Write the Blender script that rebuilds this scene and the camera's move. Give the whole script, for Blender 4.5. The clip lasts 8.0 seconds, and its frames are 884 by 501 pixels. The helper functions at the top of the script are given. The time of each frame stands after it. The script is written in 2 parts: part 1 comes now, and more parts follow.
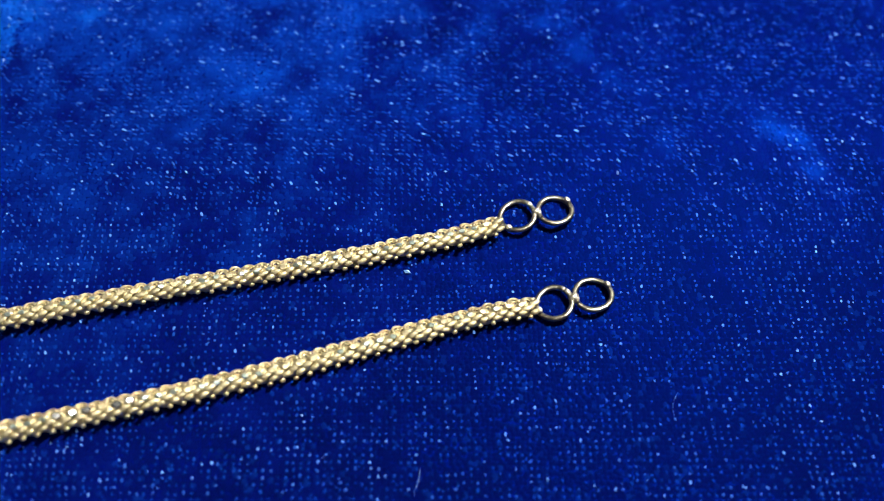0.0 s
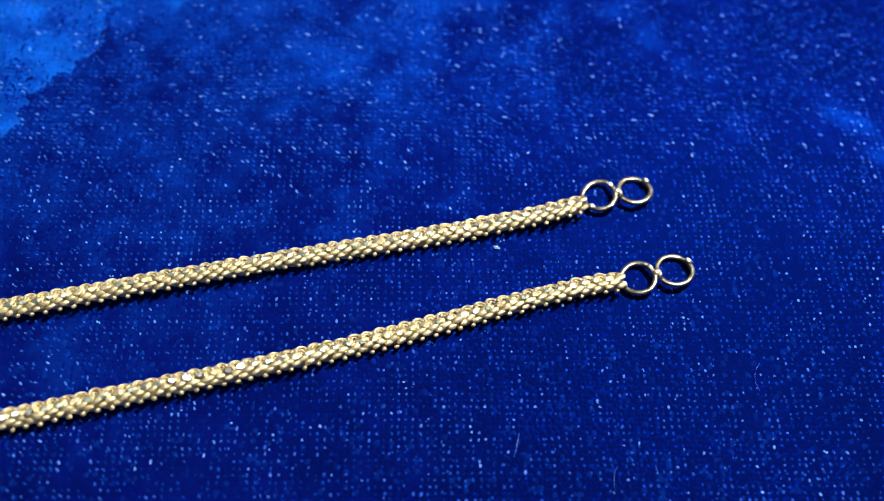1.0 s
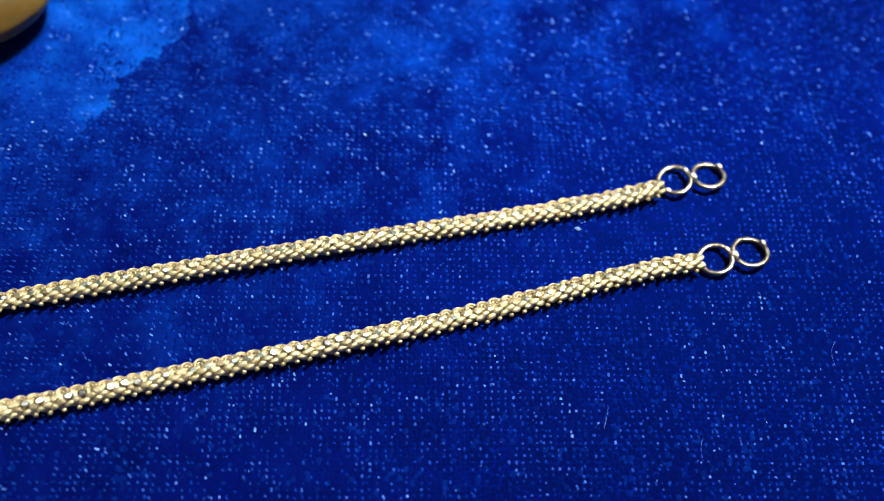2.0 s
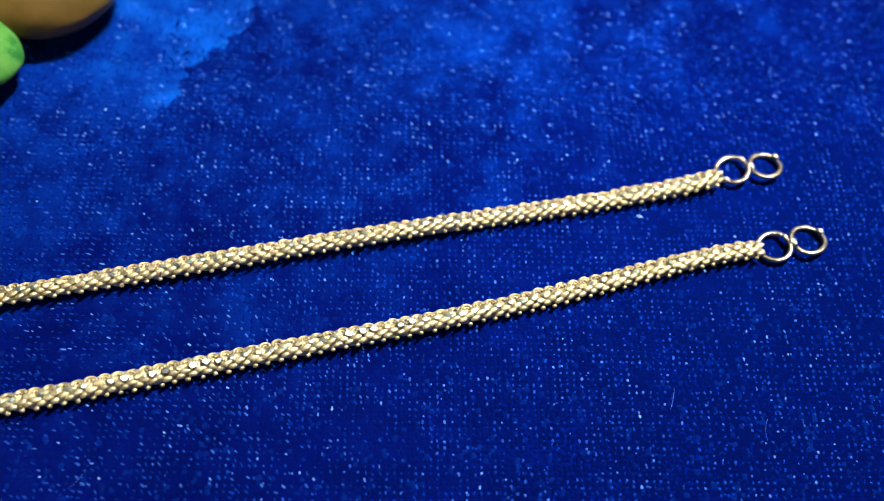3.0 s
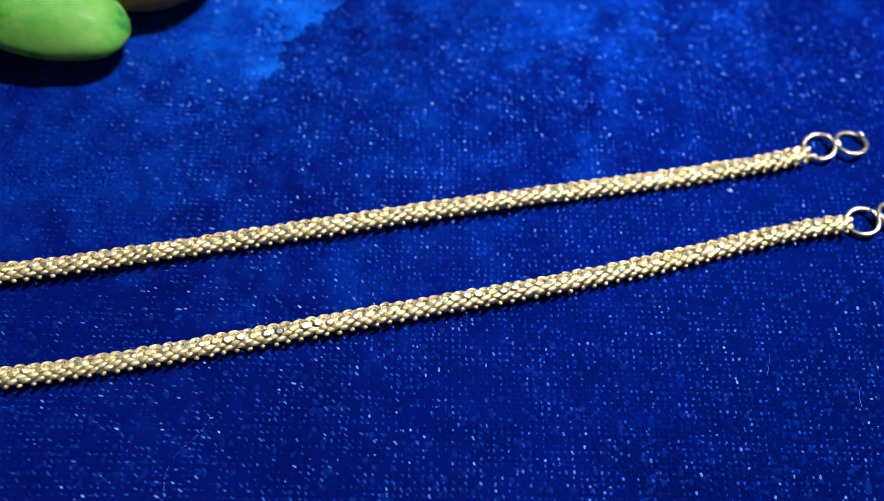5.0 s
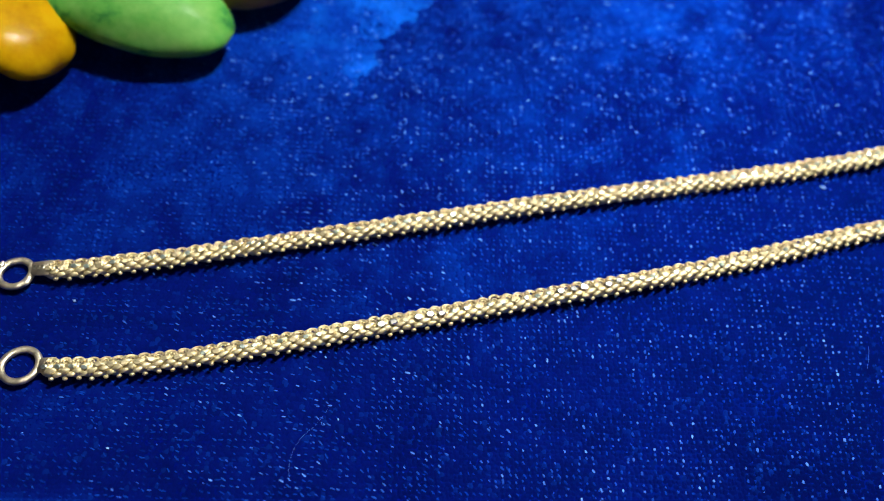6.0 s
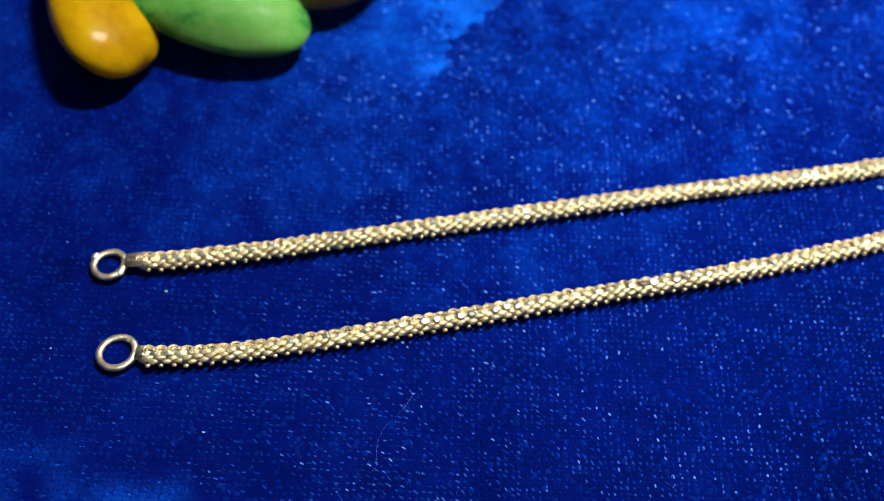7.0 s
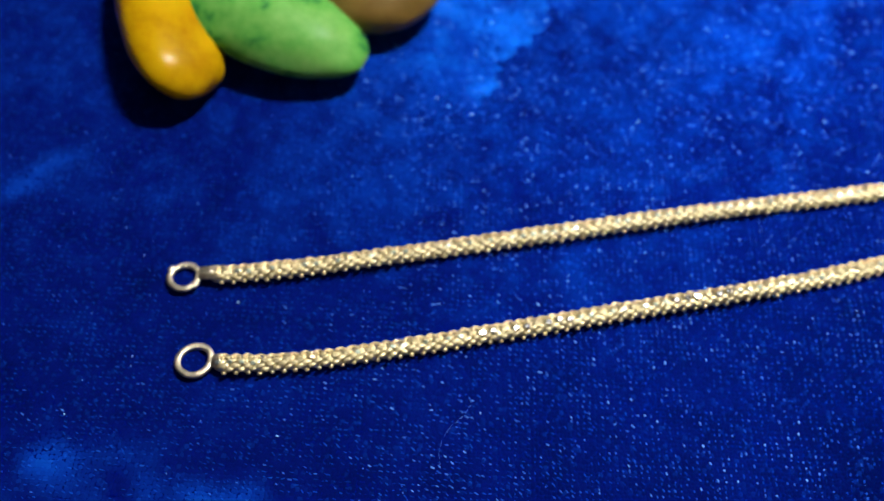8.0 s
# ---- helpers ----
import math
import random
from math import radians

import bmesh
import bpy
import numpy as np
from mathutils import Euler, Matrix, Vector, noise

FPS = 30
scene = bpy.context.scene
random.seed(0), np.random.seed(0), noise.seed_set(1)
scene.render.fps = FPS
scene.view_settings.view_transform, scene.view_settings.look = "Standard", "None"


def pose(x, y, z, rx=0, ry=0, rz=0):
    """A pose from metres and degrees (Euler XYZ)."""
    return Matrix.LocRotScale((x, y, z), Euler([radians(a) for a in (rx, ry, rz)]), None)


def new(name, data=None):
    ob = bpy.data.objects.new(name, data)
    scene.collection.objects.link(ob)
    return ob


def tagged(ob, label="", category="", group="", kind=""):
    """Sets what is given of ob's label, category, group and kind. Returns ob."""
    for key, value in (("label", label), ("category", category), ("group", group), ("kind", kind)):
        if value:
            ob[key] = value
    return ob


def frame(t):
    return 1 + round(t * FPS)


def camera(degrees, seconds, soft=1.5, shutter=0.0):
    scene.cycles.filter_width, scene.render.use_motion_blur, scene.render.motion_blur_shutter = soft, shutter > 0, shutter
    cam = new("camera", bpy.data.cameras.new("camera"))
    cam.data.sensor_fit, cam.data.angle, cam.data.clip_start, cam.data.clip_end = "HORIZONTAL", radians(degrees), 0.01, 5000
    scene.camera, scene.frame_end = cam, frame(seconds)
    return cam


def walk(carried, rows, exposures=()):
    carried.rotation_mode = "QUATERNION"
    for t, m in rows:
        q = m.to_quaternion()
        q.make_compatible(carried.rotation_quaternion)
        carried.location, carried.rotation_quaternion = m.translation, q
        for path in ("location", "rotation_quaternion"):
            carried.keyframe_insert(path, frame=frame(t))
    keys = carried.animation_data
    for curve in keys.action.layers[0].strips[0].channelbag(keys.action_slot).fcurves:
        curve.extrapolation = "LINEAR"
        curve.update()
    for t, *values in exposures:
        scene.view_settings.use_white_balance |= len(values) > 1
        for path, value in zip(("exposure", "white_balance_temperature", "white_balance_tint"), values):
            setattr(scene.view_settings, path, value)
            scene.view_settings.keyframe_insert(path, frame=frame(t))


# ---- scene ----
cam = camera(48.7, 8.0, soft=1.05)
cam.data.dof.use_dof = True
cam.data.dof.focus_distance = 0.119
cam.data.dof.aperture_fstop = 13.5
ROWS = [
    (0.0, 0.02879, -0.04869, 0.10334, 30.721, -1.645, -3.589),
    (0.5, 0.02091, -0.0507, 0.10391, 30.56, -2.121, -3.645),
    (1.0, 0.01607, -0.05288, 0.10608, 30.583, -2.358, -3.545),
    (1.5, 0.00926, -0.05509, 0.10794, 30.743, -2.608, -3.421),
    (1.7, 0.00708, -0.05603, 0.10756, 30.821, -2.833, -3.402),
    (2.8, -0.00322, -0.05865, 0.10781, 30.701, -3.060, -3.147),
    (3.0, -0.00454, -0.05961, 0.10893, 30.759, -2.964, -2.985),
    (3.5, -0.0085, -0.0616, 0.1111, 30.962, -2.859, -2.734),
    (4.0, -0.01029, -0.06302, 0.11114, 30.85, -2.678, -2.394),
    (4.2, -0.01166, -0.06352, 0.11114, 30.778, -2.773, -2.269),
    (5.3, -0.01918, -0.06406, 0.10959, 30.237, -2.791, -1.926),
    (5.5, -0.0218, -0.06441, 0.11056, 30.192, -2.589, -1.793),
    (6.0, -0.02909, -0.06514, 0.11205, 29.992, -2.538, -1.463),
    (6.5, -0.03543, -0.066, 0.11202, 29.628, -2.473, -1.164),
    (7.0, -0.03862, -0.06683, 0.11654, 29.318, -2.483, -0.865),
    (7.5, -0.03695, -0.06797, 0.11974, 29.257, -2.262, -0.599),
    (8.0, -0.04564, -0.06809, 0.12435, 28.996, -2.189, -0.356),
]
walk(cam, [(t, pose(x, y, z, a, b, c)) for t, x, y, z, a, b, c in ROWS], [(0, -0.08), (1.5, -0.02), (3, 0.0), (6.5, -0.06), (8, -0.13)])

# ---- light: one bright tube lamp under the ceiling over the table (built with the room), and the room that it lights ----
TUBE_STRENGTH = 460
world = bpy.data.worlds.new("room_air")
world.use_nodes = True
world.node_tree.nodes["Background"].inputs[0].default_value = (0.75, 0.85, 1.0, 1)
world.node_tree.nodes["Background"].inputs[1].default_value = 0.0
scene.world = world
scene.view_settings.exposure = 0.0


# ---- materials ----
def material(name):
    m = bpy.data.materials.new(name)
    m.use_nodes = True
    nt = m.node_tree
    nt.nodes.clear()
    out = nt.nodes.new("ShaderNodeOutputMaterial")
    return m, nt, out


def node(nt, kind, values=None, **settings):
    n = nt.nodes.new(kind)
    for key, value in settings.items():
        if key == "operation":
            n.operation = value
        elif key == "blend_type":
            n.blend_type = value
        elif key == "data_type":
            n.data_type = value
        elif key == "voronoi_dimensions":
            n.voronoi_dimensions = value
        elif key == "feature":
            n.feature = value
    for key, value in (values or {}).items():
        n.inputs[key].default_value = value
    return n


def ramp(nt, src, stops):
    n = nt.nodes.new("ShaderNodeValToRGB")
    e = n.color_ramp.elements
    while len(e) < len(stops):
        e.new(0.5)
    for el, (p, c) in zip(e, stops):
        el.position, el.color = p, (*c, 1)
    nt.links.new(src, n.inputs[0])
    return n


def noise_node(nt, coords, scale, detail=3.0, rough=0.55):
    n = node(nt, "ShaderNodeTexNoise", {"Scale": scale, "Detail": detail, "Roughness": rough})
    nt.links.new(coords, n.inputs["Vector"])
    return n


def plain(name, dark, light, rough, scale, bump=0.1, metallic=0.0):
    """Mottled surface between two colours."""
    m, nt, out = material(name)
    b = node(nt, "ShaderNodeBsdfPrincipled", {"Roughness": rough, "Metallic": metallic})
    co = nt.nodes.new("ShaderNodeTexCoord")
    a = noise_node(nt, co.outputs["Object"], scale, 5)
    r = ramp(nt, a.outputs[0], [(0.3, dark), (0.7, light)])
    nt.links.new(r.outputs[0], b.inputs["Base Color"])
    f = noise_node(nt, co.outputs["Object"], scale * 9, 3)
    bp = node(nt, "ShaderNodeBump", {"Strength": bump, "Distance": 0.1 / scale})
    nt.links.new(f.outputs[0], bp.inputs["Height"])
    nt.links.new(bp.outputs[0], b.inputs["Normal"])
    nt.links.new(b.outputs[0], out.inputs[0])
    return m


def velvet(name, pile):
    """Blue velvet: dark ground cloth, or the lustrous fibres of its pile, whose sheen rises at a flat angle."""
    m, nt, out = material(name)
    co = nt.nodes.new("ShaderNodeTexCoord")
    deep = (0.0012, 0.0052, 0.108)
    soft = node(nt, "ShaderNodeBsdfDiffuse")
    fuzz = node(nt, "ShaderNodeBsdfSheen", {"Roughness": 0.45})
    gloss = node(nt, "ShaderNodeBsdfAnisotropic", {"Roughness": 0.36})
    add, both = node(nt, "ShaderNodeAddShader"), node(nt, "ShaderNodeAddShader")
    nt.links.new(soft.outputs[0], add.inputs[0])
    nt.links.new(fuzz.outputs[0], add.inputs[1])
    nt.links.new(add.outputs[0], both.inputs[0])
    nt.links.new(gloss.outputs[0], both.inputs[1])
    nt.links.new(both.outputs[0], out.inputs[0])
    if pile:
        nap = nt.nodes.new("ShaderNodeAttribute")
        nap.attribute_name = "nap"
        geo = nt.nodes.new("ShaderNodeNewGeometry")
        # the fibres of a tuft fan out, so its normals gather round the upright
        up = node(nt, "ShaderNodeVectorMath", {1: (0, -0.5, 4.0)}, operation="ADD")
        nt.links.new(geo.outputs["Normal"], up.inputs[0])
        unit = node(nt, "ShaderNodeVectorMath", operation="NORMALIZE")
        nt.links.new(up.outputs[0], unit.inputs[0])
        for n in (soft, fuzz, gloss):
            nt.links.new(unit.outputs[0], n.inputs["Normal"])
        # the nap value holds brushing and painted falloff of light, both turned into colour
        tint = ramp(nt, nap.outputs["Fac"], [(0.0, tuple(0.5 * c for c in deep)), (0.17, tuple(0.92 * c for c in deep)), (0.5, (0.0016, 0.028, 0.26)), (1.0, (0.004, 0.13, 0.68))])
        root = nt.nodes.new("ShaderNodeAttribute")
        root.attribute_name = "tip"
        pick = ramp(nt, geo.outputs["Random Per Island"], [(0.0, (0.92, 0.92, 0.92)), (0.85, (1, 1, 1))])
        fade = node(nt, "ShaderNodeMapRange", {"To Min": 0.96, "To Max": 1.12})
        nt.links.new(root.outputs["Fac"], fade.inputs["Value"])
        mul = node(nt, "ShaderNodeMix", {0: 1.0}, data_type="RGBA", blend_type="MULTIPLY")
        nt.links.new(tint.outputs[0], mul.inputs[6])
        nt.links.new(pick.outputs[0], mul.inputs[7])
        mul2 = node(nt, "ShaderNodeMix", {0: 1.0}, data_type="RGBA", blend_type="MULTIPLY")
        nt.links.new(mul.outputs[2], mul2.inputs[6])
        nt.links.new(fade.outputs[0], mul2.inputs[7])
        # glints of the fibre ends, mixed into the diffuse colour as paler blue
        painted_glint = nt.nodes.new("ShaderNodeAttribute")
        painted_glint.attribute_name = "painted_glint"
        shine = ramp(nt, painted_glint.outputs["Fac"], [(0.0, (0, 0, 0)), (1.0, (0.9, 0.9, 0.9))])
        bright = ramp(nt, painted_glint.outputs["Fac"], [(0.35, (0.010, 0.125, 0.85)), (1.0, (0.16, 0.37, 0.98))])
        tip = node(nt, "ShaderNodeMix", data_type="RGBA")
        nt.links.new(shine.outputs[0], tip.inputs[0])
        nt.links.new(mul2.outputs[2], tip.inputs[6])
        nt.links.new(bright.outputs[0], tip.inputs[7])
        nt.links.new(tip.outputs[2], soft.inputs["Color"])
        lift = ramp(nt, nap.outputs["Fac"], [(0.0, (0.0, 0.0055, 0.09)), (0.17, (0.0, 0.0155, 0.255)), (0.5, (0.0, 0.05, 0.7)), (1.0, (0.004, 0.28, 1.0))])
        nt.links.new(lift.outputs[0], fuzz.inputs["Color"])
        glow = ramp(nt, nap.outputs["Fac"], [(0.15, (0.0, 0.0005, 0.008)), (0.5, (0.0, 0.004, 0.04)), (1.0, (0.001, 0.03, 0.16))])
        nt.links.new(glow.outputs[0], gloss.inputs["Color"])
    else:
        fine = noise_node(nt, co.outputs["Object"], 2500, 2)
        weave = ramp(nt, fine.outputs[0], [(0.3, (0.0002, 0.002, 0.07)), (0.7, (0.0003, 0.004, 0.12))])
        nt.links.new(weave.outputs[0], soft.inputs["Color"])
        fuzz.inputs["Color"].default_value = (0.0, 0.01, 0.12, 1)
        gloss.inputs["Color"].default_value = (0.0, 0.0005, 0.008, 1)
    return m


def gold(name, colour, rough, spread, tarnish=0.0, coat=0.0):
    m, nt, out = material(name)
    b = node(nt, "ShaderNodeBsdfPrincipled", {"Metallic": 1.0, "Coat Weight": coat, "Coat Roughness": 0.12, "Coat IOR": 1.6})
    co = nt.nodes.new("ShaderNodeTexCoord")
    info = nt.nodes.new("ShaderNodeObjectInfo")
    hue = ramp(nt, info.outputs["Random"], [(0.0, tuple(c * 0.86 for c in colour)), (1.0, colour)])
    worn = noise_node(nt, co.outputs["Object"], 700, 3)
    patch = ramp(nt, worn.outputs[0], [(0.38, (1 - tarnish,) * 3), (0.62, (1, 1, 1))])
    mul = node(nt, "ShaderNodeMix", {0: 1.0}, data_type="RGBA", blend_type="MULTIPLY")
    nt.links.new(hue.outputs[0], mul.inputs[6])
    nt.links.new(patch.outputs[0], mul.inputs[7])
    nt.links.new(mul.outputs[2], b.inputs["Base Color"])
    a = noise_node(nt, co.outputs["Object"], 1500, 4)
    r = node(nt, "ShaderNodeMapRange", {"To Min": rough - spread, "To Max": rough + spread})
    nt.links.new(a.outputs[0], r.inputs["Value"])
    nt.links.new(r.outputs[0], b.inputs["Roughness"])
    bp = node(nt, "ShaderNodeBump", {"Strength": 0.3, "Distance": 0.00008})
    nt.links.new(a.outputs[0], bp.inputs["Height"])
    nt.links.new(bp.outputs[0], b.inputs["Normal"])
    nt.links.new(b.outputs[0], out.inputs[0])
    return m


def stone(name, stops, scale, rough, seed, gloss=0.2):
    """Polished, dyed pebble with cloudy patches and darker specks."""
    m, nt, out = material(name)
    b = node(nt, "ShaderNodeBsdfPrincipled", {"Roughness": rough, "Subsurface Weight": 0.08, "Subsurface Scale": 0.003, "Coat Weight": 0.03, "Coat Roughness": 0.2, "Specular IOR Level": gloss})
    co = nt.nodes.new("ShaderNodeTexCoord")
    mp = node(nt, "ShaderNodeMapping")
    mp.inputs["Location"].default_value = (seed, seed * 0.7, 0)
    nt.links.new(co.outputs["Object"], mp.inputs["Vector"])
    a = noise_node(nt, mp.outputs[0], scale, 6, 0.62)
    r = ramp(nt, a.outputs[0], stops)
    nt.links.new(r.outputs[0], b.inputs["Base Color"])
    f = noise_node(nt, mp.outputs[0], 900, 3)
    bp = node(nt, "ShaderNodeBump", {"Strength": 0.15, "Distance": 0.0003})
    nt.links.new(f.outputs[0], bp.inputs["Height"])
    nt.links.new(bp.outputs[0], b.inputs["Normal"])
    nt.links.new(b.outputs[0], out.inputs[0])
    return m


MAT_GROUND = velvet("velvet_ground", False)
MAT_PILE = velvet("velvet_pile", True)
MAT_GOLD = gold("gold_wire", (0.91, 0.79, 0.48), 0.58, 0.08, 0.2, 0.3)
MAT_FACET = gold("gold_facet", (0.78, 0.90, 0.80), 0.40, 0.06)
MAT_FLASH = gold("gold_mirror_facet", (0.96, 0.95, 0.88), 0.20, 0.05)
MAT_RING = gold("gold_ring", (0.70, 0.65, 0.50), 0.32, 0.08, 0.55)
MAT_END = gold("gold_end_ring", (0.92, 0.82, 0.62), 0.46, 0.10, 0.4)
MAT_STUD = gold("gold_pale", (0.98, 0.90, 0.72), 0.46, 0.06)
MAT_GREEN = stone("green_stone", [(0.38, (0.02, 0.17, 0.03)), (0.46, (0.085, 0.31, 0.045)), (0.75, (0.19, 0.41, 0.095))], 190, 0.66, 3.0)
MAT_YELLOW = stone("yellow_stone", [(0.3, (0.30, 0.13, 0.002)), (0.5, (0.44, 0.25, 0.002)), (0.8, (0.52, 0.33, 0.006))], 120, 0.22, 8.0, 0.045)
MAT_BROWN = stone("brown_stone", [(0.3, (0.10, 0.055, 0.010)), (0.55, (0.17, 0.10, 0.022)), (0.8, (0.26, 0.165, 0.045))], 80, 0.45, 5.0)
MAT_LINT = plain("lint", (0.20, 0.40, 0.80), (0.38, 0.60, 0.95), 0.5, 900)
MAT_WALL = plain("wall_paint", (0.07, 0.066, 0.058), (0.09, 0.084, 0.074), 0.8, 1.5)
MAT_CEILING = plain("ceiling_paint", (0.09, 0.09, 0.088), (0.11, 0.11, 0.108), 0.8, 1.5)
# paler tone for the unseen south wall, added to bounce fill onto the chains
MAT_FILL_WALL = plain("fill_wall_paint", (0.26, 0.23, 0.19), (0.31, 0.28, 0.23), 0.8, 1.5)
MAT_CAP = plain("lamp_metal", (0.5, 0.5, 0.5), (0.6, 0.6, 0.6), 0.4, 20)
MAT_TUBE, _nt, _out = material("lit_tube")
_glow = node(_nt, "ShaderNodeEmission", {"Color": (1.0, 0.98, 0.95, 1), "Strength": TUBE_STRENGTH})
_nt.links.new(_glow.outputs[0], _out.inputs[0])
MAT_WOOD = plain("table_wood", (0.16, 0.09, 0.05), (0.28, 0.16, 0.09), 0.45, 6)


# ---- mesh helpers ----
def part(name, bm, mat, parent=None, label="", smooth=True):
    me = bpy.data.meshes.new(name)
    bm.to_mesh(me)
    bm.free()
    me.materials.append(mat)
    if smooth:
        me.polygons.foreach_set("use_smooth", [True] * len(me.polygons))
    ob = new(name, me)
    ob.parent = parent
    if label:
        ob["label"] = label
    return ob


def box(bm, lo, hi):
    c = [(a + b) / 2 for a, b in zip(lo, hi)]
    s = [b - a for a, b in zip(lo, hi)]
    bmesh.ops.create_cube(bm, size=1, matrix=Matrix.LocRotScale(c, None, s))


def torus(bm, m, major, minor, n=24, k=8, flat=1.0, start=0.0, sweep=2 * math.pi, wobble=0.0, square=1.0):
    """A ring of round wire round the z axis of m; sweep under a whole turn leaves it open."""
    whole = sweep > 6.28
    rings = []
    for i in range(n if whole else n + 1):
        a = start + sweep * i / n
        r = major * (1 + wobble * math.sin(2 * a + 0.6) + 0.5 * wobble * math.sin(3 * a))
        ring = []
        for j in range(k):
            b = 2 * math.pi * j / k
            u, v = [math.copysign(abs(w) ** square, w) for w in (math.cos(b), math.sin(b))]
            d = r + minor * u
            ring.append(bm.verts.new(m @ Vector((d * math.cos(a), d * math.sin(a), minor * flat * v))))
        rings.append(ring)
    for i in range(n):
        p, q = rings[i], rings[(i + 1) % len(rings)]
        for j in range(k):
            bm.faces.new((p[j], q[j], q[(j + 1) % k], p[(j + 1) % k]))
    if not whole:
        bm.faces.new(rings[0])
        bm.faces.new(rings[-1][::-1])


def ball(bm, centre, radii, rot=(0, 0, 0), u=10, v=6):
    m = Matrix.LocRotScale(centre, Euler([radians(a) for a in rot]), radii)
    bmesh.ops.create_uvsphere(bm, u_segments=u, v_segments=v, radius=1, matrix=m)


def swell(x, y):
    """Height of the cloth: nearly flat, with soft low waves."""
    return 0.0007 * noise.noise(Vector((x * 22, y * 22, 3.1))) + 0.0002 * noise.noise(Vector((x * 90, y * 90, 7.7)))


# ---- the unseen room that closes the place round the table, its south wall paler as fill ----
TABLE = -0.004
for name, lo, hi in (
    ("wall_north", (-1.6, 1.5, -0.75), (1.6, 1.6, 1.75)),
    ("wall_south", (-1.6, -1.6, -0.75), (1.6, -1.5, 1.75)),
    ("wall_east", (1.6, -1.6, -0.75), (1.7, 1.6, 1.75)),
    ("wall_west", (-1.7, -1.6, -0.75), (-1.6, 1.6, 1.75)),
    ("ceiling", (-1.7, -1.6, 1.75), (1.7, 1.6, 1.85)),
    ("floor", (-1.7, -1.6, -0.85), (1.7, 1.6, -0.75)),
):
    bm = bmesh.new()
    box(bm, lo, hi)
    tagged(part(name, bm, {"floor": MAT_WOOD, "ceiling": MAT_CEILING, "wall_north": MAT_CEILING, "wall_south": MAT_FILL_WALL}.get(name, MAT_WALL), smooth=False), "plain painted " + name.split("_")[0], name.split("_")[0], kind="structure")

tube_lamp = tagged(new("tube_lamp"), "lit white tube lamp under the ceiling", "lamp")
tube_lamp.location = (0.41, 0.36, 1.09)
bm = bmesh.new()
bmesh.ops.create_cone(bm, cap_ends=True, segments=24, radius1=0.05, radius2=0.05, depth=0.19, matrix=pose(0, 0, 0, 0, 90, 0))
part("tube", bm, MAT_TUBE, tube_lamp, "glowing white glass tube")
for side in (-0.11, 0.11):
    bm = bmesh.new()
    bmesh.ops.create_cone(bm, cap_ends=True, segments=24, radius1=0.052, radius2=0.052, depth=0.03, matrix=pose(side, 0, 0, 0, 90, 0))
    part("end_cap", bm, MAT_CAP, tube_lamp)
    bm = bmesh.new()
    bmesh.ops.create_cone(bm, cap_ends=True, segments=12, radius1=0.004, radius2=0.004, depth=0.655, matrix=pose(side, 0, 0.3445, 0, 0, 0))
    part("hanger", bm, MAT_CAP, tube_lamp)

table = tagged(new("table"), "plain dark wooden table under the velvet cloth", "table")
bm = bmesh.new()
box(bm, (-0.6, -0.42, TABLE - 0.03), (0.6, 0.42, TABLE))
bmesh.ops.bevel(bm, geom=bm.edges[:], offset=0.004, segments=2, affect="EDGES")
part("tabletop", bm, MAT_WOOD, table, smooth=False)
for sx in (-0.54, 0.54):
    for sy in (-0.36, 0.36):
        bm = bmesh.new()
        box(bm, (sx - 0.03, sy - 0.03, -0.75), (sx + 0.03, sy + 0.03, TABLE - 0.03))
        part("leg", bm, MAT_WOOD, table, smooth=False)

# ---- the velvet cloth ----
velvet_cloth = tagged(new("velvet_cloth"), "crushed royal blue velvet cloth spread flat on the table", "cloth")
bm = bmesh.new()
NX, NY, X0, X1, Y0, Y1 = 200, 140, -0.5, 0.5, -0.35, 0.35
grid = [[bm.verts.new((X0 + (X1 - X0) * i / NX, Y0 + (Y1 - Y0) * j / NY, 0)) for i in range(NX + 1)] for j in range(NY + 1)]
for row in grid:
    for v in row:
        v.co.z = swell(v.co.x, v.co.y)
for j in range(NY):
    for i in range(NX):
        bm.faces.new((grid[j][i], grid[j][i + 1], grid[j + 1][i + 1], grid[j + 1][i]))
rim = bmesh.ops.extrude_edge_only(bm, edges=[e for e in bm.edges if e.is_boundary])
for v in rim["geom"]:
    if isinstance(v, bmesh.types.BMVert):
        v.co.z = TABLE
part("ground_cloth", bm, MAT_GROUND, velvet_cloth)


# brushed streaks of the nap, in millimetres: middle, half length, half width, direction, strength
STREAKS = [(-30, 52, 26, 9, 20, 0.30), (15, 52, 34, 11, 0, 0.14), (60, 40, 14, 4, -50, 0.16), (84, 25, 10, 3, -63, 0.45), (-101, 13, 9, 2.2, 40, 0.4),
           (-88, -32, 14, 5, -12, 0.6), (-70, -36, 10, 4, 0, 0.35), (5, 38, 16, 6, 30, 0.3)]


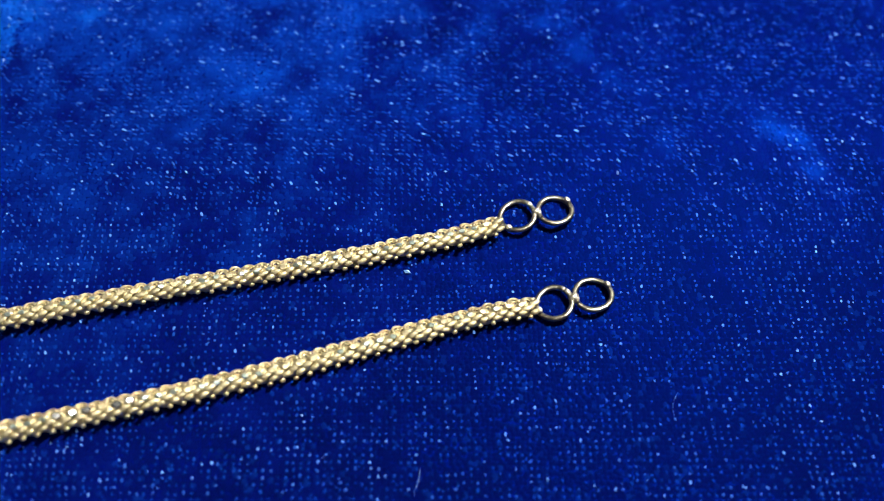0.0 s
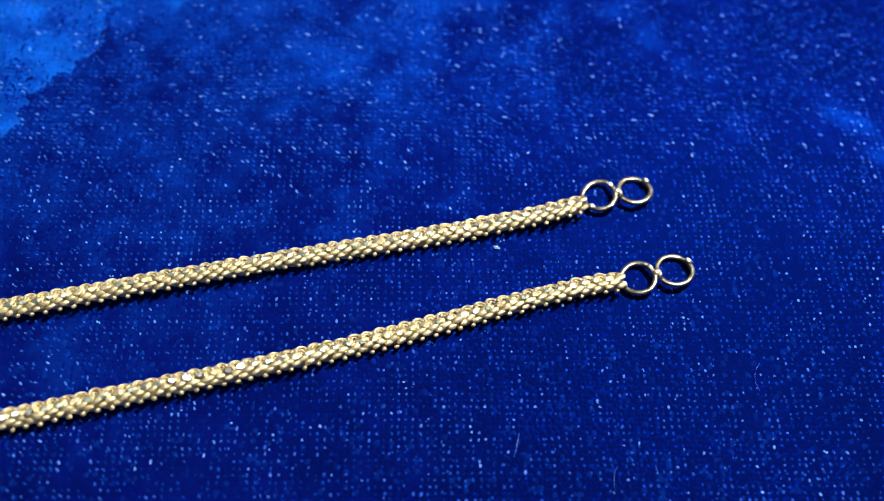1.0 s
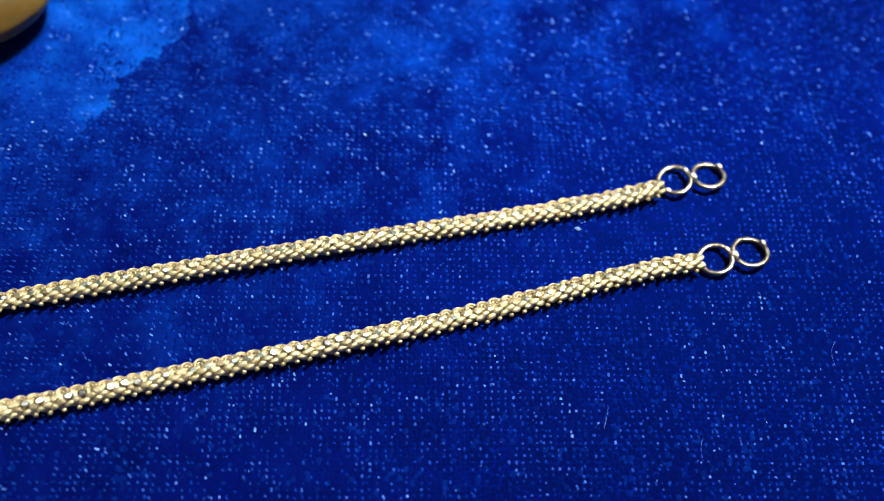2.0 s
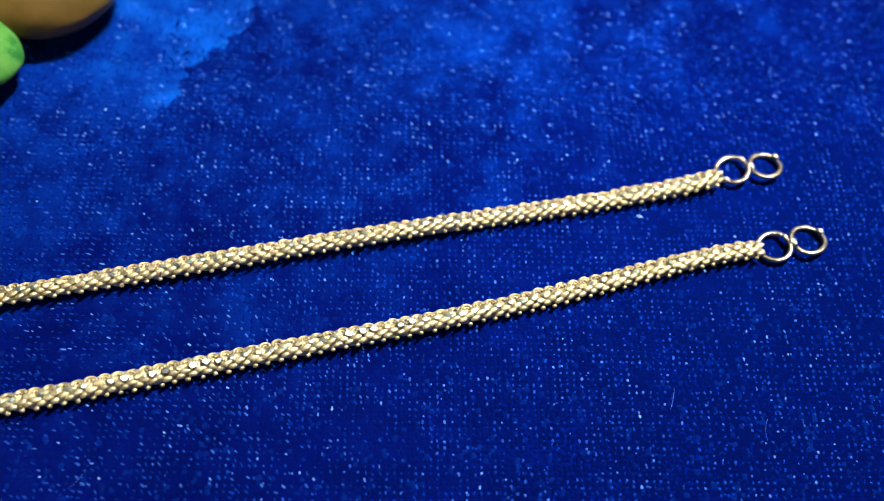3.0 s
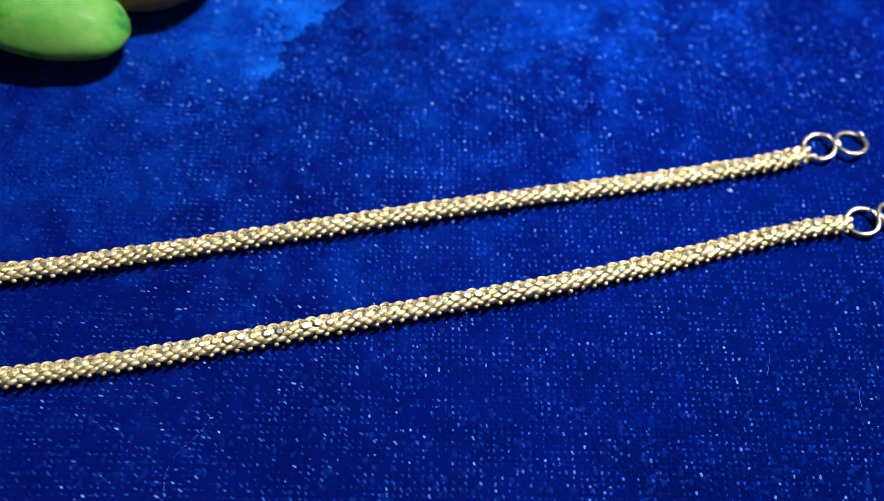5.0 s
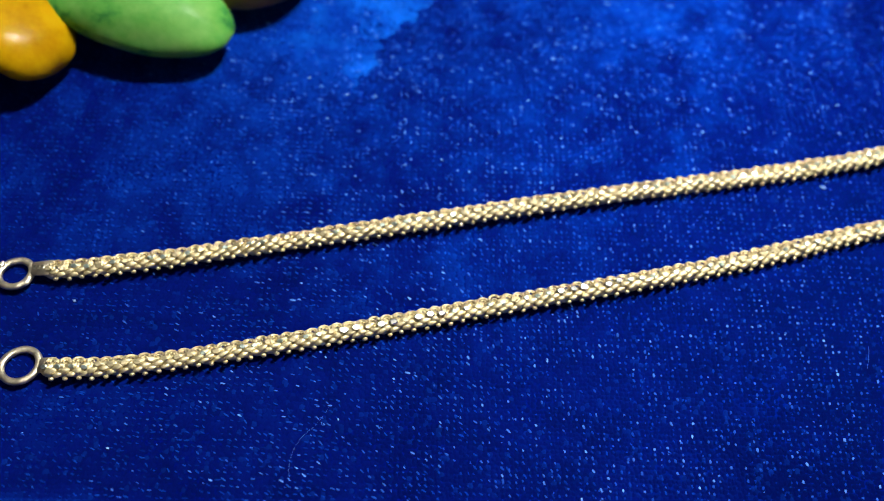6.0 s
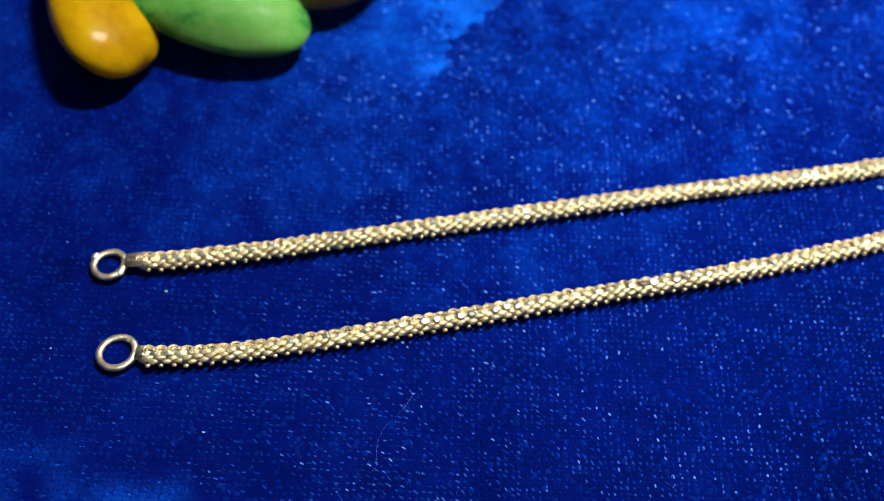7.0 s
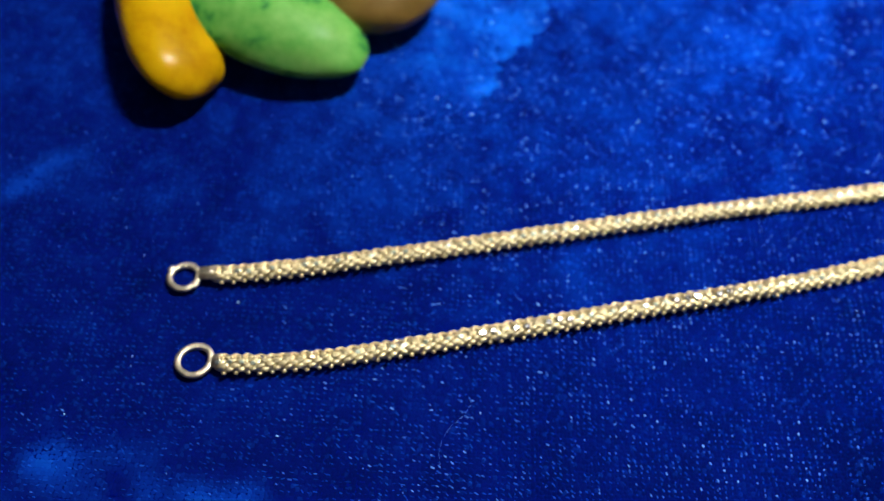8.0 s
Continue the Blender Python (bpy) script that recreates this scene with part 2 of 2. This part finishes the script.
def nap_and_light_at(x, y):
    """How far the pile is brushed up, 0 to 1: soft clouds and a few streaks, with light falloff painted in."""
    # painted light: paler towards the back, darker to the right and far left
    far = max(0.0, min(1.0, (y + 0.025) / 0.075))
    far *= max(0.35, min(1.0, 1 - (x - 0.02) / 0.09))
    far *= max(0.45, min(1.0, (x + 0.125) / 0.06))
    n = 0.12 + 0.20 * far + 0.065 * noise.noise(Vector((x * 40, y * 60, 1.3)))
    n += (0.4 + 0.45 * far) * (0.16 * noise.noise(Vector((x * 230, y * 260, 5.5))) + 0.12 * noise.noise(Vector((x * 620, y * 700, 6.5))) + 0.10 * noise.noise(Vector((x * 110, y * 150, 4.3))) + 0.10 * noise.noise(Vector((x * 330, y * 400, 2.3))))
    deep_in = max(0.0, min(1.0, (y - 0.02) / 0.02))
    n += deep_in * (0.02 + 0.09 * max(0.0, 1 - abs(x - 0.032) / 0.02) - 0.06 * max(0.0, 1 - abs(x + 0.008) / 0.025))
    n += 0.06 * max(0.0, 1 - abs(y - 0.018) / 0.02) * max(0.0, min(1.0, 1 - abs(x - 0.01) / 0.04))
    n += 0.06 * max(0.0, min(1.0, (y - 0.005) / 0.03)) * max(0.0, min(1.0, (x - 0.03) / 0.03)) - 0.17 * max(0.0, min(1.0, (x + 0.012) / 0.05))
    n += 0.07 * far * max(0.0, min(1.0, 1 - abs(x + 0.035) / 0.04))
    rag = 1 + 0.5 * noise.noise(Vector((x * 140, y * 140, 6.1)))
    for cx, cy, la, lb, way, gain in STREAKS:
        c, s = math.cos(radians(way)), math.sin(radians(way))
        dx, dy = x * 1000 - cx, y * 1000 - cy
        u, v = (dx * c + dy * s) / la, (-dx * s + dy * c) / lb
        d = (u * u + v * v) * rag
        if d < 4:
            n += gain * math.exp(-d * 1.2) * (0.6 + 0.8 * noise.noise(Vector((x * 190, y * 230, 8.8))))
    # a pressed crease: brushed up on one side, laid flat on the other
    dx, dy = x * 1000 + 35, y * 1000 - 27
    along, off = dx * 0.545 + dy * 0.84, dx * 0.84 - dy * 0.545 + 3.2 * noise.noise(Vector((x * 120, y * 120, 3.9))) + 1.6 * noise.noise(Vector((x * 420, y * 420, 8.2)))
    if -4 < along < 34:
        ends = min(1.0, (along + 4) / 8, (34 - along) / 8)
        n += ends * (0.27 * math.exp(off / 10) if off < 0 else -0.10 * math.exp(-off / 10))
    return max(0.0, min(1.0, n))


def pile_mesh(pitch, x0, x1, y0, y1):
    """Tufts of the pile in woven rows: small cones of fibre, leaning as the nap was brushed."""
    rng = np.random.default_rng(5)
    nx, ny = int((x1 - x0) / pitch), int((y1 - y0) / pitch)
    verts, faces, naps, tips, painted_glints = [], [], [], [], []
    turn = radians(-2.5)
    for j in range(ny):
        for i in range(nx):
            gx, gy = x0 + i * pitch, y0 + j * pitch
            x = gx * math.cos(turn) - gy * math.sin(turn) + rng.normal(0, 0.10) * pitch
            y = gx * math.sin(turn) + gy * math.cos(turn) + rng.normal(0, 0.09) * pitch
            z = swell(x, y)
            nap = nap_and_light_at(x, y)
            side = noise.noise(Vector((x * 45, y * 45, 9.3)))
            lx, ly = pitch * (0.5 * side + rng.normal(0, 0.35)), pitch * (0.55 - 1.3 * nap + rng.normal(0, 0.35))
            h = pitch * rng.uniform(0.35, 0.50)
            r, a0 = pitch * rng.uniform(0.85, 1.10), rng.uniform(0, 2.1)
            painted_glint = 0.12 * rng.random() if rng.random() > 0.9 else 0.0
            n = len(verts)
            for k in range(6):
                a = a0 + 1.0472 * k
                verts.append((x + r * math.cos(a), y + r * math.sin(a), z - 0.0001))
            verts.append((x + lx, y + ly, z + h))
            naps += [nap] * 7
            painted_glints += [painted_glint] * 7
            tips += [0, 0, 0, 0, 0, 0, 1]
            faces += [(n + k, n + (k + 1) % 6, n + 6) for k in range(6)]
    # fibre ends that stand clear of the tufts where warp and weft cross, with a few strays between; their glints are
    # painted in paler blue
    step = 0.00083
    for j in range(int((y1 - y0) / step)):
        for i in range(int((x1 - x0) / step)):
            gx, gy = x0 + i * step, y0 + j * 0.94 * step
            for stray in (False, True):
                loose = 0.45 if stray else 0.09
                x = gx * math.cos(turn) - gy * math.sin(turn) + rng.normal(0, loose) * step
                y = gx * math.sin(turn) + gy * math.cos(turn) + rng.normal(0, loose) * step
                group = noise.noise(Vector((x * 300, y * 300, 2.9))) + 0.6 * noise.noise(Vector((x * 110, y * 110, 1.9)))
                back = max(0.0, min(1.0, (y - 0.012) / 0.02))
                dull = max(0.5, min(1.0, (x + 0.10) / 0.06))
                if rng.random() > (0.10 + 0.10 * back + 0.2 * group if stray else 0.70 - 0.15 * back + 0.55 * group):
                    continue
                nap = nap_and_light_at(x, y)
                painted_glint = min(1.0, dull * (0.08 + (0.39 + 0.3 * nap - 0.08 * back) * rng.random() ** 1.4 + 0.75 * rng.random() ** (10 + 3 * back) + (0.12 if stray else 0.0)))
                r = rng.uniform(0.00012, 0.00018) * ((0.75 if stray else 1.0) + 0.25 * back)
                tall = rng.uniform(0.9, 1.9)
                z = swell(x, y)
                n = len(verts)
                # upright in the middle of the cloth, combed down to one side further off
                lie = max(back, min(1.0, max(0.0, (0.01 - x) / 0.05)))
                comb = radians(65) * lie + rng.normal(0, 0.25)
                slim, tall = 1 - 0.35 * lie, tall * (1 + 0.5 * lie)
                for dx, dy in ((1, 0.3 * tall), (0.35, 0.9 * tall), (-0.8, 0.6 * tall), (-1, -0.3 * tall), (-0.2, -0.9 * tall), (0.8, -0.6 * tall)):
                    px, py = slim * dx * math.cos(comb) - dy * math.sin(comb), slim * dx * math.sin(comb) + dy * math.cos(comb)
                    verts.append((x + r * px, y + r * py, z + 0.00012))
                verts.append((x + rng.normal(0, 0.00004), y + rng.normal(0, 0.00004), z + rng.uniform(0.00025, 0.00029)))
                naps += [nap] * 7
                painted_glints += [painted_glint] * 7
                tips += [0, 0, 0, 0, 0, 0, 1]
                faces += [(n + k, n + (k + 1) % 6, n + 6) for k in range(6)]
    me = bpy.data.meshes.new("nap")
    me.from_pydata(verts, [], faces)
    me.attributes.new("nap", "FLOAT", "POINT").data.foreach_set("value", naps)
    me.attributes.new("painted_glint", "FLOAT", "POINT").data.foreach_set("value", painted_glints)
    me.attributes.new("tip", "FLOAT", "POINT").data.foreach_set("value", tips)
    me.materials.append(MAT_PILE)
    return me


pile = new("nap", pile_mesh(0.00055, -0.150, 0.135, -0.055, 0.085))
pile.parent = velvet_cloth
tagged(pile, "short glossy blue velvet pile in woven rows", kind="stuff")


# ---- the two gold chains ----
PITCH = 0.00157


def smooth_line(points, step):
    """Evenly stepped points along a soft curve through the given ones (millimetres)."""
    p = np.array(points) / 1000
    x = np.linspace(p[0, 0], p[-1, 0], 600)
    y = np.polyval(np.polyfit(p[:, 0], p[:, 1], 6), x)
    s = np.concatenate([[0], np.cumsum(np.hypot(np.diff(x), np.diff(y)))])
    n = int(round(s[-1] / step))
    at = np.linspace(0, s[-1], n + 1)
    return np.interp(at, s, x), np.interp(at, s, y)


def gold_mesh(name, bm):
    me = bpy.data.meshes.new(name)
    bm.to_mesh(me)
    bm.free()
    me.materials.append(MAT_GOLD)
    me.polygons.foreach_set("use_smooth", [True] * len(me.polygons))
    return me


def link_mesh(seed):
    """Rounded core of one unit of the woven chain."""
    bm = bmesh.new()
    ball(bm, (0.28 * PITCH, 0.00002, 0.00022), (0.00112, 0.00102, 0.00084), (0, 0, 0), 16, 10)
    for v in bm.verts:
        v.co *= 1 + 0.05 * noise.noise(v.co * 1500 + Vector((seed, 0, 0)))
    return gold_mesh("link", bm)


def curl_mesh(name, major, wire, start, sweep):
    """Wire arch, open towards the middle of the chain."""
    bm = bmesh.new()
    torus(bm, Matrix.Diagonal((1.10, 0.92, 1, 1)), major, wire, 16, 8, 0.9, radians(start), radians(sweep))
    return gold_mesh(name, bm)


def scale_mesh(name, radii, u, v):
    bm = bmesh.new()
    ball(bm, (0, 0, 0), radii, (0, 0, 0), u, v)
    return gold_mesh(name, bm)


LINK_MID = 0.56 * PITCH
# wire arches, rows of overlapping leaves and edge beads on a link: name, mesh, place, tilt
SCALES = [
    ("arch", curl_mesh("arch", 0.00054, 0.00020, -20, 220), (LINK_MID, 0.00072, 0.00094), (-24, 7, 6)),
    ("curl", curl_mesh("curl", 0.00026, 0.00014, -30, 240), (LINK_MID, 0.00066, 0.00094), (-24, 7, 6)),
    ("leaf", scale_mesh("leaf", (0.00078, 0.00042, 0.00025), 16, 9), (LINK_MID + 0.50 * PITCH, 0.00016, 0.00108), (-6, -5, 9)),
    ("leaf", scale_mesh("leaf", (0.00078, 0.00040, 0.00026), 16, 9), (LINK_MID, -0.00042, 0.00106), (2, -5, 12)),
    ("leaf", scale_mesh("leaf", (0.00064, 0.00034, 0.00026), 14, 8), (LINK_MID + 0.48 * PITCH, -0.00086, 0.00090), (10, -3, 12)),
    ("edge_bead", scale_mesh("edge_bead", (0.00036, 0.00022, 0.00024), 10, 6), (LINK_MID + 0.50 * PITCH, 0.00096, 0.00060), (0, 0, 10)),
    ("edge_bead", scale_mesh("edge_bead", (0.00034, 0.00026, 0.00025), 10, 6), (LINK_MID + 0.05 * PITCH, -0.00136, 0.00070), (0, 0, 10)),
]


def facet_mesh(mat, size=1.0):
    """Diamond-cut plate: a flat top with eight bevelled sides."""
    bm = bmesh.new()
    rows = []
    for r, z in ((0.0, 0.00016), (0.72, 0.00016), (1.0, 0.00006), (0.9, -0.0002)):
        rows.append([bm.verts.new((0.00052 * size * r * math.cos(a), 0.00036 * size * r * math.sin(a), z)) for a in [math.pi / 4 * k + 0.39 for k in range(8)]] if r else None)
    bm.faces.new(rows[1])
    for p, q in ((rows[1], rows[2]), (rows[2], rows[3])):
        for k in range(8):
            bm.faces.new((p[k], q[k], q[(k + 1) % 8], p[(k + 1) % 8]))
    bmesh.ops.recalc_face_normals(bm, faces=bm.faces[:])
    me = bpy.data.meshes.new("facet")
    bm.to_mesh(me)
    bm.free()
    me.materials.append(mat)
    return me


WIDE = facet_mesh(MAT_FLASH, 1.1)
LINKS, FACET, PETAL = [link_mesh(k) for k in range(6)], facet_mesh(MAT_FACET, 0.78), facet_mesh(MAT_GOLD)


def ring_part(name, parent, x, y, z, major, minor, tilt, lean, turn, label, sweep=6.0):
    bm = bmesh.new()
    torus(bm, pose(0, 0, 0), major, minor, 56, 16, 0.8, 0.15, sweep, 0.025, 0.75)
    ob = part(name, bm, MAT_END if name == "end_ring" else MAT_RING, parent, label)
    ob.matrix_basis = pose(x, y, z, tilt, lean, turn)
    return ob


def stud(parent, ring, angle, size, z):
    """Flattened spot on a wire loop, at an angle round it, bulged and paler to stand in for a highlight."""
    bm = bmesh.new()
    ball(bm, (0, 0, 0), (size, 0.72 * size, 0.5 * size), (0, 0, 0), 16, 10)
    ob = part("hammered_spot", bm, MAT_STUD, parent, "small flattened gold spot, paler for the highlight on the loop")
    a = radians(angle)
    ob.matrix_basis = pose((ring[0] + ring[2] * math.cos(a)) / 1000, (ring[1] + ring[2] * math.sin(a)) / 1000, z, 0, 0, angle + 90)


def lug(parent, x0, y0, x1, y1, half, z):
    """Soldered flat tongue between the last link and the end ring."""
    bm = bmesh.new()
    d = Vector((x1 - x0, y1 - y0, 0))
    box(bm, (-0.1 * d.length, -half, -0.00035), (d.length, half, 0.00035))
    for v in bm.verts:
        if v.co.x > 0:
            v.co.y *= 0.85
            v.co.z *= 0.8
    bmesh.ops.bevel(bm, geom=bm.edges[:], offset=0.00014, segments=2, affect="EDGES")
    ob = part("end_lug", bm, MAT_END, parent, "flat soldered gold end tongue")
    ob.matrix_basis = pose(x0, y0, z, 0, 0, math.degrees(math.atan2(d.y, d.x)))


def gold_chain(line, left, right_1, right_2, seed, label, flash, bright, tongue, spots, lit=()):
    rng = random.Random(seed)
    chain = tagged(new("gold_chain"), label, "chain", "pair of ear chains")
    xs, ys = smooth_line(line, PITCH)
    base = swell(xs[len(xs) // 2], ys[len(ys) // 2]) + 0.0003
    chain.location = (0, 0, base)
    for i in range(tongue, len(xs) - 1):
        a = math.degrees(math.atan2(ys[i + 1] - ys[i], xs[i + 1] - xs[i]))
        roll = 5 * math.sin(i * 0.21 + seed) + rng.uniform(-3, 3)
        link = new("link", rng.choice(LINKS))
        link.parent = chain
        link.matrix_basis = pose(xs[i], ys[i] - 0.00032, 0.0006, roll, rng.uniform(-3, 3), a + rng.uniform(-2, 2))
        for name, mesh, place, tilt in SCALES:
            piece = new(name, mesh)
            piece.parent = link
            piece.matrix_basis = pose(*[v + rng.uniform(-0.00005, 0.00005) for v in place], *[v + rng.uniform(-8, 8) for v in tilt]) @ Matrix.Diagonal((rng.uniform(0.92, 1.08), rng.uniform(0.92, 1.08), 1, 1))
        near = any(abs(xs[i] * 1000 - x) < 1.7 for x in lit)
        if near and rng.random() < 0.85:
            rx, ry = 4.5 - roll + rng.gauss(0, 1.6), rng.gauss(12.5, 2.6)
        elif rng.random() < bright:
            rx, ry = rng.gauss(flash, 4), rng.gauss(6, 5)
        else:
            rx, ry = rng.gauss(18, 5) - roll, rng.gauss(-1, 6)
        f = new("facet", WIDE if near else PETAL if rng.random() < 0.45 else FACET)
        f.parent = link
        f.matrix_basis = pose(0.06 * PITCH, rng.uniform(-0.0001, 0.0001) - 0.00005, 0.00146 if near else 0.00135, rx, ry, rng.uniform(-15, 15))
    k = 0.001
    lx, ly, lr = left
    ring_part("end_ring", chain, lx * k, ly * k, 0.0006, lr * k - 0.00018, 0.00045, -6, 2, 20, "plain round gold end ring", 6.2832)
    dx, dy = xs[0] - lx * k, ys[0] - ly * k
    s = (lr * k) / math.hypot(dx, dy)
    lug(chain, xs[tongue] + 0.0004, ys[tongue], lx * k + dx * s, ly * k + dy * s, 0.00105, 0.0011 + 0.0002 * tongue)
    if tongue:
        for n in range(3):
            bm = bmesh.new()
            box(bm, (-0.00014, -0.0003, 0), (0.00014, 0.0003, 0.00006))
            f = 0.35 + 0.22 * n
            ob = part("stamp_mark", bm, MAT_RING, chain, smooth=False)
            ob.matrix_basis = pose(xs[tongue] * (1 - f) + (lx * k + dx * s) * f, ys[tongue] * (1 - f) + (ly * k + dy * s) * f, 0.00163, 0, 0, 6)
    for (rx, ry, rr), turn, tilt in ((right_1, 40, -10), (right_2, 205, 9)):
        ring_part("clasp_ring", chain, rx * k, ry * k, 0.00055, rr * k, 0.00032, tilt, -4, turn, "open round gold wire loop", 6.2)
    # spots added where the loops show highlights, in paler gold
    for ring, angle, size in ((right_1, spots[0], 0.00048), (right_1, spots[1], 0.00048), (right_2, spots[2], 0.00048)) + tuple((left, angle, 0.0006) for angle in spots[3:]):
        stud(chain, ring, angle, size, 0.00088)
    dx, dy = right_1[0] * k - xs[-1], right_1[1] * k - ys[-1]
    s = 1 - right_1[2] * k / math.hypot(dx, dy)
    lug(chain, xs[-1] - 0.0003, ys[-1], xs[-1] + dx * s, ys[-1] + dy * s, 0.00060, 0.0012)
    bm = bmesh.new()
    mid = ((right_1[0] + right_2[0]) / 2 * k, (right_1[1] + right_2[1]) / 2 * k)
    ball(bm, (0, 0, 0), (0.00064, 0.00050, 0.00046), (0, 0, 30), 16, 10)
    ball(bm, (0.0003, -0.0003, 0.0001), (0.0004, 0.0003, 0.0003), (0, 0, 70), 10, 6)
    ob = part("solder_bead", bm, MAT_STUD, chain, "small gold bead joining two loops")
    ob.location = (mid[0], mid[1], 0.00095)
    return chain


gold_chain([(-74.1, -4.1), (-68.1, -3.45), (-61, -2.65), (-54.4, -1.7), (-48.6, -0.75), (-41.8, 0.55), (-34.9, 1.7), (-27.9, 2.9), (-20.7, 4.2), (-6, 6.7), (9.2, 9.1), (25, 11.55), (33, 13.0), (42.6, 15.2)],
           (-76.85, -4.4, 2.2), (45.3, 16.6, 2.2), (50.1, 17.2, 2.15), 1, "slim woven gold ear chain lying straight on blue velvet", -14, 0.2, 1, (235, 42, 38, 150, -40))
gold_chain([(-70.7, -17.3), (-64.97, -17.2), (-58.2, -16.6), (-51.4, -15.8), (-44.6, -14.6), (-33.6, -12.3), (-20.2, -9.9), (-6.3, -7.3), (8.07, -4.6), (15.5, -2.95), (23, -1.0), (31, 0.9), (39, 2.7), (45.8, 3.85)],
           (-74.0, -17.0, 2.4), (48.45, 4.2, 2.15), (53.25, 5.1, 2.25), 2, "slim woven gold ear chain with bright diamond-cut facets", 10, 0.2, 0, (206, 36, 32), (-34.6, -30.3, -24.6, -6, -0.5))


# ---- the pebbles ----
def pebble(name, mat, centre, radii, turn, lean, bend, lump, seed, label, square=1.0, taper=(0.0, 0.0), rim=1.3):
    bm = bmesh.new()
    bmesh.ops.create_icosphere(bm, subdivisions=5, radius=1)
    for v in bm.verts:
        p = Vector([math.copysign(abs(c) ** square, c) for c in v.co])
        p.z = math.copysign(abs(p.z) ** rim, p.z)
        p *= 1 + lump * noise.noise(p * 0.9 + Vector((seed, 0, 0))) + 0.3 * lump * noise.noise(p * 2.3 + Vector((0, seed, 0)))
        v.co = Vector((p.x * radii[0] * (1 - taper[0] * p.y), p.y * radii[1] * (1 - taper[1] * p.x) + bend * p.x * p.x * radii[1], p.z * radii[2])) / 1000
    m = pose(0, 0, 0, lean[0], lean[1], turn)
    for v in bm.verts:
        v.co = m @ v.co
    low = min(v.co.z for v in bm.verts)
    ob = part(name, bm, mat)
    ob.location = (centre[0] / 1000, centre[1] / 1000, -low - 0.0003)
    return tagged(ob, label, "pebble", "polished pebbles on the cloth")


pebble("pebble", MAT_GREEN, (-67.0, 38.6, 0), (16.2, 8.6, 5.4), -22, (-3, 5), 0.0, 0.08, 2.0, "mottled light green polished pebble on blue velvet", 0.95, (0, 0.14), 1.35)
pebble("pebble", MAT_YELLOW, (-84.7, 39.9, 0), (7.0, 16.5, 4.8), 25, (2, 28), 0.0, 0.08, 4.0, "glossy amber yellow polished pebble on blue velvet", 0.78, (0.26, 0), 1.3)
pebble("pebble", MAT_BROWN, (-51.2, 48.2, 0), (11.3, 10, 5.5), 15, (0, 0), 0.0, 0.08, 7.0, "dull brown polished pebble on blue velvet", 0.95)


# ---- lint and a loose hair on the cloth ----
def flakes(places, rng):
    verts, faces = [], []
    for x, y, size in places:
        z = swell(x, y) + rng.uniform(0.0003, 0.0004)
        m = pose(x, y, z, rng.uniform(-40, 40), rng.uniform(-40, 40), rng.uniform(0, 360))
        n = len(verts)
        for px, py, pz in ((1, 0, 0), (0.2, 0.6, 0), (-1, 0.1, 0), (-0.1, -0.5, 0), (0, 0, 0.35), (0, 0, -0.35)):
            verts.append(m @ Vector((px * size, py * size, pz * size)))
        for a, b in ((0, 1), (1, 2), (2, 3), (3, 0)):
            faces += [(n + a, n + b, n + 4), (n + b, n + a, n + 5)]
    me = bpy.data.meshes.new("lint")
    me.from_pydata(verts, [], faces)
    me.materials.append(MAT_LINT)
    return me


rng = random.Random(11)
PLACES = [(59.1, 23.0, 0.32), (31.2, 9.4, 0.52), (83.8, 27.1, 0.25), (-22.1, 14.0, 0.24), (36.8, 24.2, 0.30), (3.7, 25.2, 0.26), (-35.6, 25.5, 0.26), (-69.1, -8.0, 0.34), (-62.2, -27.3, 0.30),
          (15.5, 18.7, 0.24), (-41.1, 28.4, 0.28), (-35.5, -24.0, 0.2), (-9.3, 24.4, 0.24), (71.5, 20.7, 0.24), (-22.6, 45.6, 0.3), (18.7, -8.4, 0.2)]
PLACES = [(x / 1000, y / 1000, s / 1000) for x, y, s in PLACES]
PLACES += [(rng.uniform(-0.14, 0.13), rng.uniform(-0.05, 0.075), 0.00008 + 0.00014 * rng.random() ** 3) for _ in range(150)]
tagged(new("lint", flakes(PLACES, rng)), "tiny pale specks of lint scattered on the velvet", "lint", kind="stuff")

def loose_fibre(points, thick):
    curve = bpy.data.curves.new("loose_fibre", "CURVE")
    curve.dimensions, curve.bevel_depth, curve.bevel_resolution = "3D", thick, 1
    sp = curve.splines.new("NURBS")
    sp.points.add(len(points) - 1)
    for p, (x, y) in zip(sp.points, points):
        p.co = (x / 1000, y / 1000, 0.0007, 1)
    sp.use_endpoint_u = True
    curve.materials.append(MAT_LINT)
    tagged(new("loose_fibre", curve), "thin pale loose fibre curled on the velvet", "fibre", "loose fibres")


loose_fibre([(-40.9, -31.5), (-41.2, -29.6), (-40.6, -27.6), (-39.4, -25.8), (-37.6, -24.6), (-36.6, -22.5)], 0.000005)
loose_fibre([(31.5, -15.2), (31.4, -16.0), (31.1, -16.9), (30.6, -18.1)], 0.000011)
loose_fibre([(60.4, -11.4), (59.9, -10.2), (60.1, -9.0), (61.2, -7.9)], 0.000008)
loose_fibre([(41.5, -22.4), (41.4, -21.2), (41.6, -20.4), (42.1, -19.7)], 0.000009)
